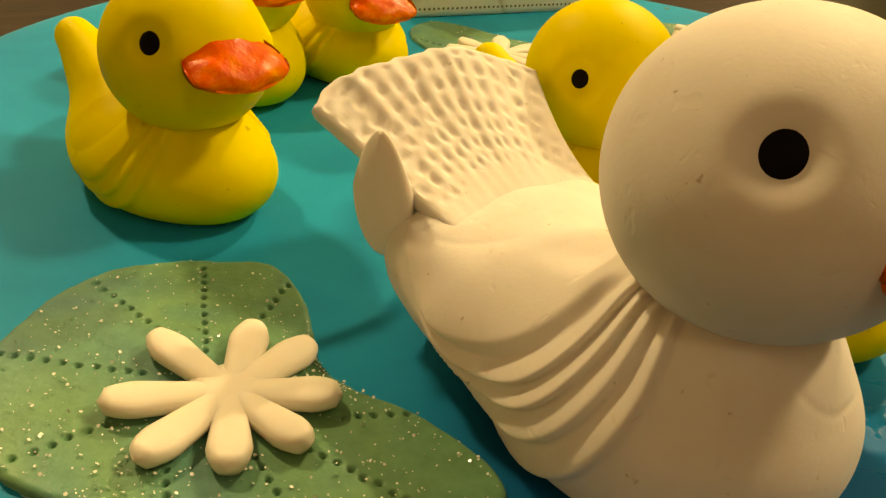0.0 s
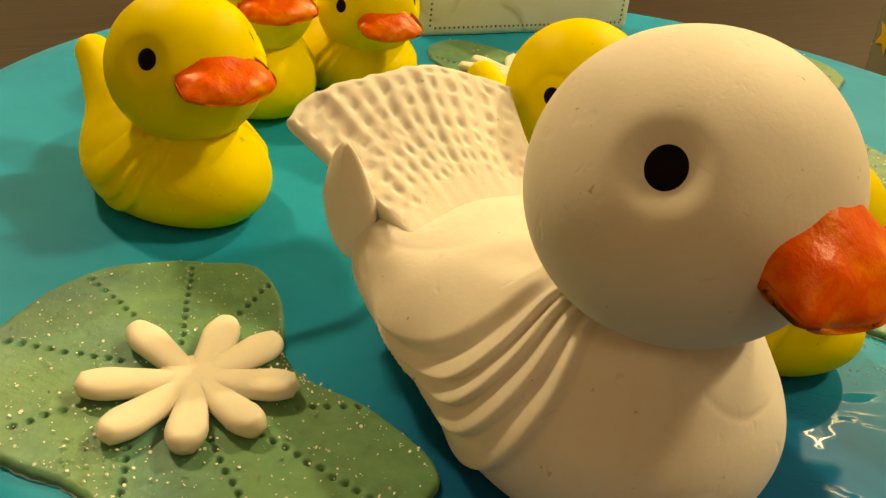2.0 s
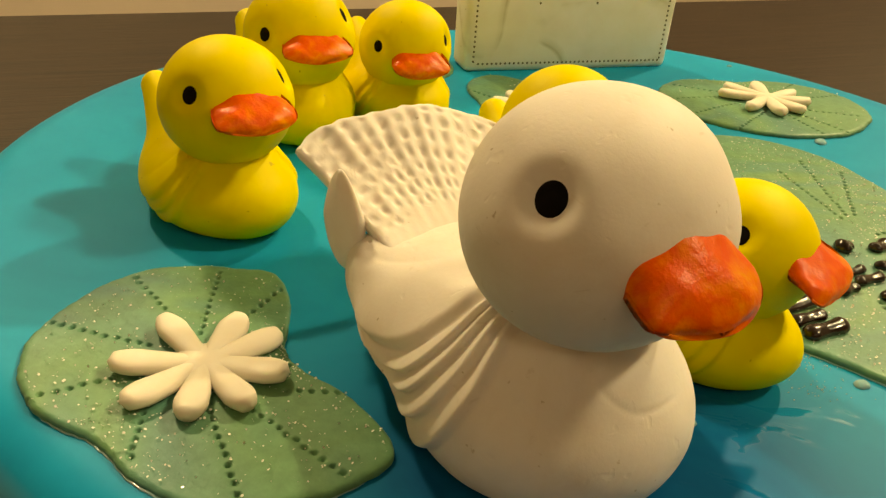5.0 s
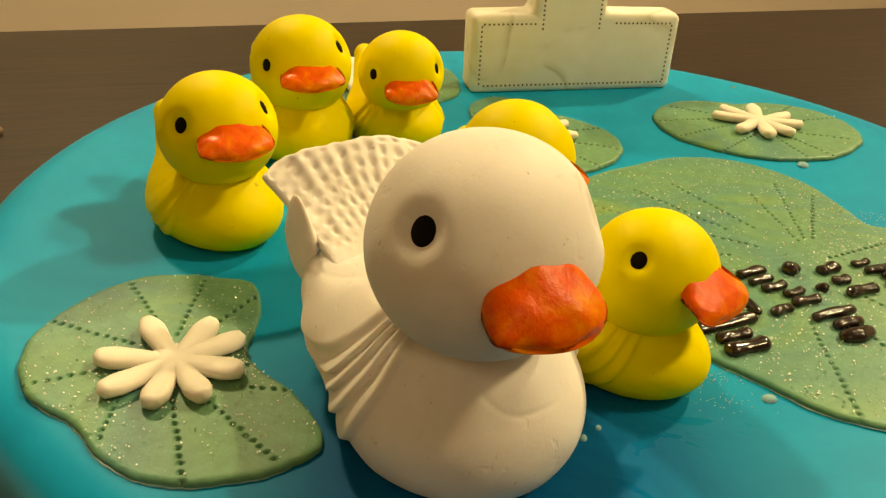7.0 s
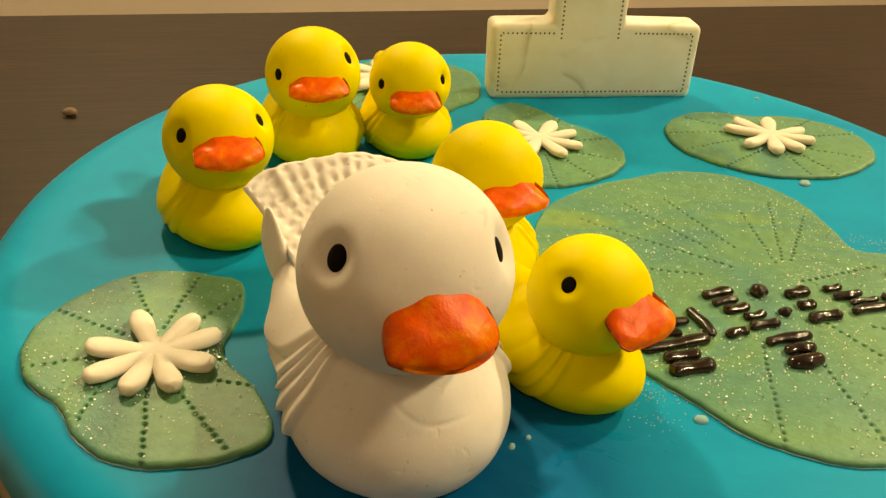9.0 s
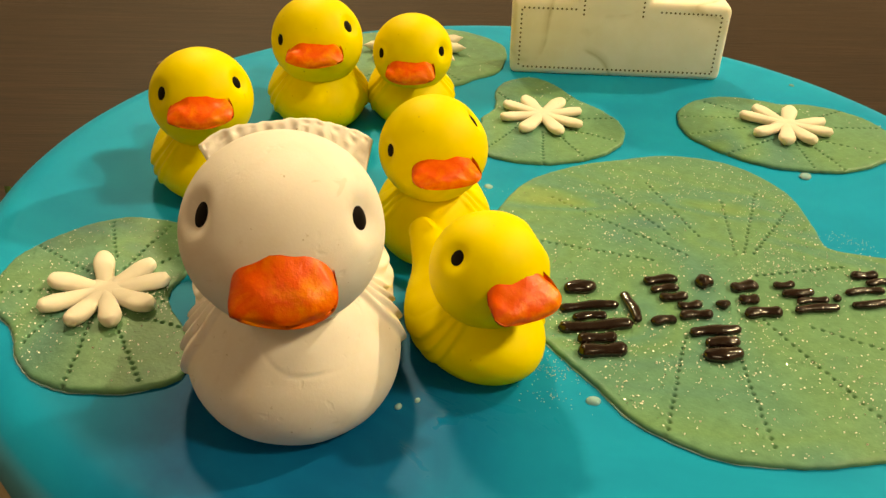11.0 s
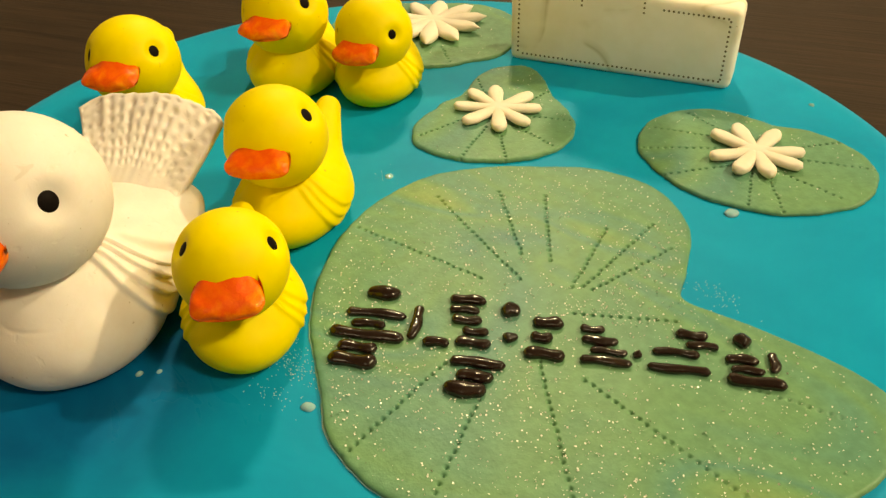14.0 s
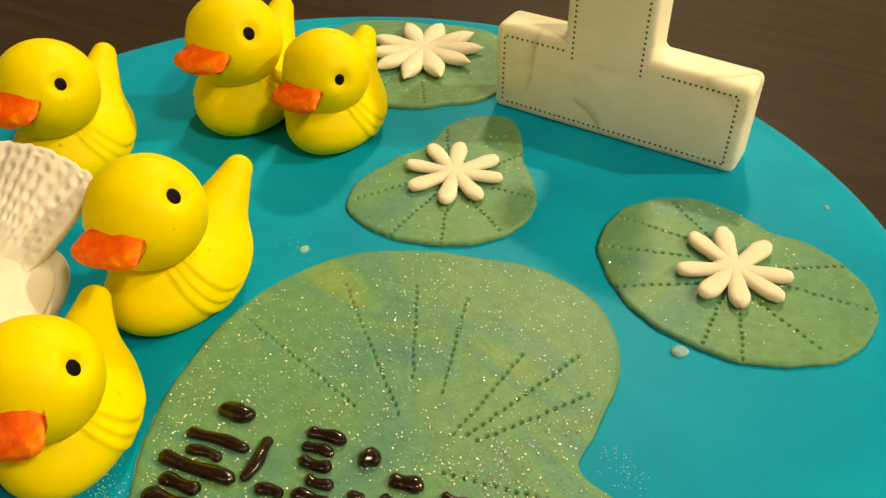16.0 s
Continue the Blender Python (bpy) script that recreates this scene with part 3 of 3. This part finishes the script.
def duck_body(r):
    def sdf(p):
        q = p / r
        d = ell(q, (-0.30, 0, 0.50), (1.30, 1.18, 0.92))
        d = blend(d, ell(q, (-0.05, 0, 1.10), (0.70, 0.72, 0.42)), 0.30)
        d = blend(d, ell(q, (-1.42, 0, 0.60), (0.95, 1.14, 0.63)), 0.30)
        d = blend(d, ell(q, (-2.10, 0.05, 0.80), (0.52, 0.88, 0.27)), 0.36)  # the root of the fan
        d = blend(d, ell(q, (-2.05, -0.72, 0.66), (0.42, 0.22, 0.36)), 0.34)
        d = blend(d, ell(q, (-2.02, 0.64, 0.60), (0.42, 0.22, 0.36)), 0.34)
        d = cut(d, -q[..., 2], 0.14)
        d = d - 0.085 * feathers(q, (-0.75, 0.95), (-0.60, 0.53), 0.91, (0.0, 0.33, 0.60, 0.80, 1.0), 0.24)
        # a patch of paste smoothed on under the chin leaves a fine seam
        bib = np.where(q[..., 1] < 0.10, np.abs(np.hypot(q[..., 1] - 0.10, q[..., 2] - 1.40) - 0.43), np.abs(q[..., 2] - 0.97 + 0.06 * (q[..., 1] - 0.1)))
        d = d + 0.007 * np.exp(-(bib / 0.020) ** 2) * (q[..., 0] > 0.2) * (1 - smoothstep(0.1, 0.7, q[..., 1]))
        return (d + 0.012 * lumps(q, 0.9, 0.7) + 0.004 * lumps(q, 3.1, 2.2)) * r
    return radial_solid(sdf, (-0.80 * r, 0, 0.66 * r), 2.4 * r, 380, 260)


def tail_fan(r, nu=300, nv=200):
    """A fan that spreads from the back: a gently arched sheet with files of pressed hollows, its rim uneven and the corners rounded."""
    u, t = np.meshgrid(np.linspace(-1, 1, nu), np.linspace(0, 1, nv))
    ragged = 0.014 * np.sin(u * 23 + 1) + 0.010 * np.sin(u * 41)
    x = -1.72 - (1.46 + 0.05 * np.where(u < 0, u * u, -u * u) - 0.16 * np.abs(u) ** 9 + ragged) * t
    y = u * np.where(u > 0, 0.82 + 0.28 * t ** 1.6, 0.73 + 0.42 * t ** 2.0)
    z = 1.09 + 0.44 * t + 0.42 * t * t - 0.26 * u * u * t ** 1.4 + 0.015 * np.sin(u * 7) * t
    # the hollows run in files that spread from a point on the back
    way, far = np.arctan2(y, -x - 1.25), np.hypot(y, x + 1.25)
    cu = way * (10.5 + 1.0 * np.cos(way * 3)) + 0.16 * np.sin(far * 5 + way * 4)
    row = np.floor(cu)
    cv = far * 6.4 + 0.5 * (row % 2) + 0.9 * np.sin(row * 2.3)
    h1, h2, h3 = (np.modf(np.abs(np.sin(row * k + np.floor(cv) * 78.233) * 437.58))[0] for k in (12.9898, 39.346, 73.156))
    du, dv = cu - row - 0.5 + 0.22 * (h1 - 0.5), cv - np.floor(cv) - 0.5 + 0.22 * (h2 - 0.5)
    wide = (0.9 + 0.5 * t) ** 0.5
    dent = 0.028 * np.exp(-(np.abs(du) / (0.24 + 0.08 * h2)) ** 2.4 - (np.abs(dv) / (0.25 + 0.10 * h1)) ** 2.4) * (0.45 + 0.55 * h3) * wide
    dent = dent + 0.002 * (0.5 - 0.5 * np.cos(2 * math.pi * (cu - row))) * smoothstep(0.32, 0.5, t) * (1 - smoothstep(0.55, 0.9, t))
    dent = dent * smoothstep(0.92, 1.12, far + 0.05 * np.sin(row * 1.9)) * (1 - smoothstep(0.95, 0.985, t)) * (1 - smoothstep(0.95, 0.985, np.abs(u)))
    edge = np.sqrt(np.clip(1 - np.maximum(np.abs(u), t) ** 18, 0.05, 1))
    n = np.array((0.42, 0, 0.91))
    mid = np.stack([x, y, z], -1)
    front = mid - (dent + 0.05 * (1 - edge))[..., None] * n
    back = mid - (0.05 * (1 - edge) + 0.24 * edge)[..., None] * n
    v = np.concatenate([front.reshape(-1, 3), back.reshape(-1, 3)]) * r
    m = nu * nv
    faces = [q[::-1] for q in grid_faces(nv, nu, False)] + [tuple(m + i for i in q) for q in grid_faces(nv, nu, False)]
    ring = [*range(nu), *(i * nu + nu - 1 for i in range(1, nv)), *((nv - 1) * nu + i for i in range(nu - 2, -1, -1)), *(i * nu for i in range(nv - 2, 0, -1))]
    faces += [(b, m + b, m + a, a) for a, b in zip(ring, ring[1:] + ring[:1])]
    return v, faces


def feather_tip(r):
    """A petal set on edge: rounded below, drawn to a point above."""
    def sdf(p):
        q = p / r
        up = np.clip((q[..., 2] - 0.55) / 0.5, 0, 1)
        return (ell(q, (0, 0, 0.50), (0.26, 0.095, 0.53)) + 0.40 * up * np.abs(q[..., 0]) + 0.006 * lumps(q, 3.0, 0.5)) * r
    return radial_solid(sdf, (0, 0, 0.45 * r), 1.2 * r, 72, 56)


RW = 0.0177
duck = thing("duck", pose(0.0046, -0.0998, TOP - 0.0002, 0, 0, -48.7), "large white fondant mother duck with fan tail", "duck figurine")
part_of("body", *duck_body(RW), WHITE, duck)
EYE_W = ((0.37, -0.75, 0.44), (0.43, 0.76, 0.34))
head = part_of("head", *head_mesh(RW, EYE_W, 0.4, 150, 100), WHITE, duck)
head.matrix_local = pose(0, 0, 0.0388)
part_of("beak", *beak_mesh(RW, 0.44, -0.24, 0.48, 0.84, 0.3, 46, 64, 0.70), ORANGE, head, "orange and red painted broad beak")
for s in (-1, 1):
    part("eye", eye_mesh(RW, EYE_W, s, 0.185, 0.215), BLACK, head, "black eye set in a dent")
part_of("tail", *tail_fan(RW), WHITE, duck, "flared fan tail with pressed hollows")
tip = part_of("wing_tip", *feather_tip(RW), WHITE, duck, "upright petal-shaped wing tip")
tip.matrix_local = pose(-2.44 * RW, -0.87 * RW, 0.63 * RW, 2, -5, 22)


# ---- the figure topper ----
def topper():
    a, b = Vector((-0.0437, 0.0735, 0)), Vector((0.0208, 0.1104, 0))
    m = pose(a.x, a.y, TOP - 0.0003, 0, 0, math.degrees(math.atan2(b.y - a.y, b.x - a.x)))
    t = thing("cake_topper", m, "ivory fondant standing figure one with stitched edges", "cake topper")
    outline = [(-0.001, 0), (0.0742, 0), (0.0746, 0.0272), (0.0465, 0.0278), (0.0465, 0.068), (0.034, 0.068), (0.010, 0.058), (0.010, 0.049), (0.0205, 0.053), (0.0205, 0.0278), (-0.0013, 0.0275)]
    bm = bmesh.new()
    f = bm.faces.new([bm.verts.new((x, 0, z)) for x, z in outline])
    for v in bmesh.ops.extrude_face_region(bm, geom=[f])["geom"]:
        if isinstance(v, bmesh.types.BMVert):
            v.co.y += 0.0130
    bmesh.ops.recalc_face_normals(bm, faces=bm.faces)
    bmesh.ops.bevel(bm, geom=bm.edges[:], offset=0.0024, segments=4, affect="EDGES", profile=0.5)
    part("figure", bm, TOPPER, t)
    bm = bmesh.new()
    runs = [((0.003, 0.003), (0.0713, 0.003)), ((0.0710, 0.003), (0.0712, 0.0242)), ((0.0712, 0.0242), (0.0495, 0.0245)), ((0.044, 0.022), (0.044, 0.064)), ((0.002, 0.003), (0.002, 0.0245)), ((0.002, 0.0245), (0.0215, 0.0245)), ((0.0235, 0.022), (0.0235, 0.052))]
    for (x0, z0), (x1, z1) in runs:
        count = round(math.hypot(x1 - x0, z1 - z0) / 0.0016)
        for k in range(count):
            s = (k + 0.5) / count
            bmesh.ops.create_uvsphere(bm, u_segments=6, v_segments=4, radius=1, matrix=Matrix.Translation((x0 + (x1 - x0) * s, 0.00005, z0 + (z1 - z0) * s)) @ Matrix.Diagonal((0.00042, 0.00018, 0.00042, 1)))
    tagged(part("stitching", bm, STITCH, t, "row of small olive stitch holes"), kind="stuff")


topper()


# ---- the chocolate inscription, as plain piped bars ----
def piped_bar(p, q, r, seed):
    """A rope of icing with round ends, pressed a little flat."""
    p, q = Vector(p), Vector(q)
    along = (q - p).normalized()
    across = Vector((-along.y, along.x, 0))
    v, rows, cols = [], 22, 12
    for i in range(rows):
        s = i / (rows - 1)
        end = min(s, 1 - s) * (q - p).length
        k = r * (1 + 0.10 * math.sin(s * 9 + seed)) * math.sqrt(max(0.03, 1 - max(0, 1 - end / r) ** 2))
        c = p.lerp(q, s) + across * 0.0002 * math.sin(s * 7 + seed * 2)
        for j in range(cols):
            a = 2 * math.pi * j / cols
            w = c + across * k * math.cos(a) + Vector((0, 0, 0.75 * k * math.sin(a)))
            v.append((w.x, w.y, w.z))
    return v, grid_faces(rows, cols) + [tuple(range(cols))[::-1], tuple(range((rows - 1) * cols, rows * cols))]


script = thing("inscription", pose(0.0385, -0.0535, TOP + 0.0012, 0, 0, 41.3), "glossy dark chocolate piped inscription bars", "icing inscription")
# from and to, along and above the base line, and half the thickness, in mm
BARS = [(2, -8.5, 13, -8.5, 1.4), (0, 0, 17, -0.5, 1.2), (2, 7, 16, 7, 1.0), (5, 14, 13, 14.5, 1.6), (18.5, 0, 18.5, 11, 1.0), (21, 0, 27, 0, 1.0),
        (28, 1, 36, 1, 1.0), (26, 8, 33, 8, 1.0), (24.5, 15, 33, 15, 1.1), (28, -5, 40, -5, 1.1), (28, -13, 37, -13, 1.5), (36.5, 13, 41, 13, 1.7),
        (43, 0, 52, 0, 1.2), (44, 5, 49, 5, 1.1), (44, 10, 51, 10, 1.3), (55, 0, 66, 0, 0.9), (55, 6, 63, 6, 1.0), (69, 0, 82, 0, 0.9),
        (70, 5, 80, 5, 0.8), (75, 11, 82, 11, 1.0), (85, -1, 97, -1.5, 1.1), (85, 5, 92, 5, 1.0), (87, 11, 91, 11, 1.5), (95, 2, 95, 8, 0.9),
        (4, 3.4, 12, 3.4, 0.9), (3, -4.4, 12, -4.4, 1.1), (29, 4.5, 35, 4.5, 0.9), (25, 11.5, 32, 11.5, 0.9), (30, -9, 38, -9, 1.2), (38, 4, 41.5, 4, 1.0), (77, 8, 84, 8, 0.8), (57, 3, 65, 3, 0.7),
        (54.5, 9.5, 60, 9.5, 0.8), (66, 3, 68, 3, 0.9), (86, 2, 93, 2, 0.8)]
for k, (x0, y0, x1, y1, w) in enumerate(BARS):
    part_of("bar", *piped_bar((x0 / 1000, y0 / 1000, 0.0006), (x1 / 1000, y1 / 1000, 0.0006), w * 1.30 / 1000, k), CHOCOLATE, script)

# ---- sugar, drops and a crumb ----
CRUMB = plain("brown_cake_crumb", (0.22, 0.15, 0.10), 0.8, 300, 0.001)
SUGAR = plain("white_sugar", (0.85, 0.84, 0.78), 0.25, 400)

grains = random.Random(8)
gv, gf = [], []
for cx, cy, count, spread in ((0.0415, -0.0640, 150, 0.0042), (0.0836, 0.0234, 70, 0.0050), (-0.0075, -0.0060, 50, 0.0040), (0.046, -0.072, 40, 0.0040)):
    for _ in range(count):
        c = Vector((cx + grains.gauss(0, spread), cy + grains.gauss(0, spread * 0.5), TOP + 0.0001))
        h, turn = grains.uniform(0.00007, 0.00017), pose(0, 0, 0, grains.uniform(0, 90), grains.uniform(0, 90), 0)
        n0 = len(gv)
        gv += [c + turn @ (Vector(d) * h) for d in ((1, 0, 0), (-1, 0, 0), (0, 1, 0), (0, -1, 0), (0, 0, 1), (0, 0, -1))]
        gf += [(n0 + a, n0 + b, n0 + k) for a, b, k in ((0, 2, 4), (2, 1, 4), (1, 3, 4), (3, 0, 4), (2, 0, 5), (1, 2, 5), (3, 1, 5), (0, 3, 5))]
tagged(part_of("sugar_grains", gv, gf, SUGAR), "scattered white sugar grains on the blue gel", "sugar", kind="stuff")


def gel_drop(x, y, wide, high):
    sdf = lambda p: cut(ell(p, (0, 0, 0), (wide, wide * 0.8, high)), -p[..., 2] - 0.0002, 0.0001) + 0.0001 * lumps(p, 700, x * 90)
    ob = part_of("gel_drop", *radial_solid(sdf, (0, 0, high * 0.3), wide * 2, 32, 20), CLEAR)
    ob.matrix_world = pose(x, y, TOP, 0, 0, x * 4000)
    tagged(ob, "small clear gel drop on the blue surface", "gel drop", "gel drops on the pond")


for x, y, wide, high in ((0.0652, 0.0536, 0.0021, 0.0010), (0.0437, 0.1220, 0.0010, 0.0006), (0.0540, -0.0685, 0.0016, 0.0008), (0.0229, -0.0916, 0.0009, 0.0006), (0.0250, -0.0880, 0.0007, 0.0005), (-0.0075, -0.0050, 0.0015, 0.0006)):
    gel_drop(x, y, wide, high)
crumb_sdf = lambda p: ell(p, (0, 0, 0.0022), (0.0045, 0.003, 0.0026)) + 0.0005 * lumps(p, 220, 2.0)
tagged(part_of("crumb", *radial_solid(crumb_sdf, (0, 0, 0.003), 0.010, 28, 18), CRUMB), "brown crumb lying on the dark table", "crumb").matrix_world = pose(-0.352, 0.168, 0.0004, 0, 0, 30)

# ---- the mug beyond the cake ----
mug = thing("mug", pose(0.218, 0.305, 0), "grey-green ceramic mug with yellow stars and white rim", "mug")
profile = [(0.002, 0.002), (0.030, 0.0005), (0.034, 0.003), (0.037, 0.02), (0.0385, 0.06), (0.040, 0.088)]
inner = [(0.040, 0.088), (0.0408, 0.094), (0.0395, 0.0962), (0.038, 0.094), (0.036, 0.06), (0.034, 0.012), (0.002, 0.010)]
part_of("cup", *lathe(profile, 64), MUG, mug)
part_of("rim", *lathe(inner, 64), MUG_RIM, mug, "white glazed rim and inside")
for k in range(6):
    a, z = radians(k * 60 + 10), 0.052 + 0.012 * (k % 2)
    v = [(0, 0, 0.0011)] + [((0.010 if i % 2 == 0 else 0.0045) * math.cos(i * math.pi / 5), (0.010 if i % 2 == 0 else 0.0045) * math.sin(i * math.pi / 5), 0.0) for i in range(10)]
    f = [(0, 1 + i, 1 + (i + 1) % 10) for i in range(10)]
    ob = part_of("star", v, f, STAR, mug, "yellow painted star")
    ob.matrix_local = Matrix.Translation((0.0387 * math.cos(a), 0.0387 * math.sin(a), z)) @ Vector((math.cos(a), math.sin(a), 0)).to_track_quat("Z", "Y").to_matrix().to_4x4()
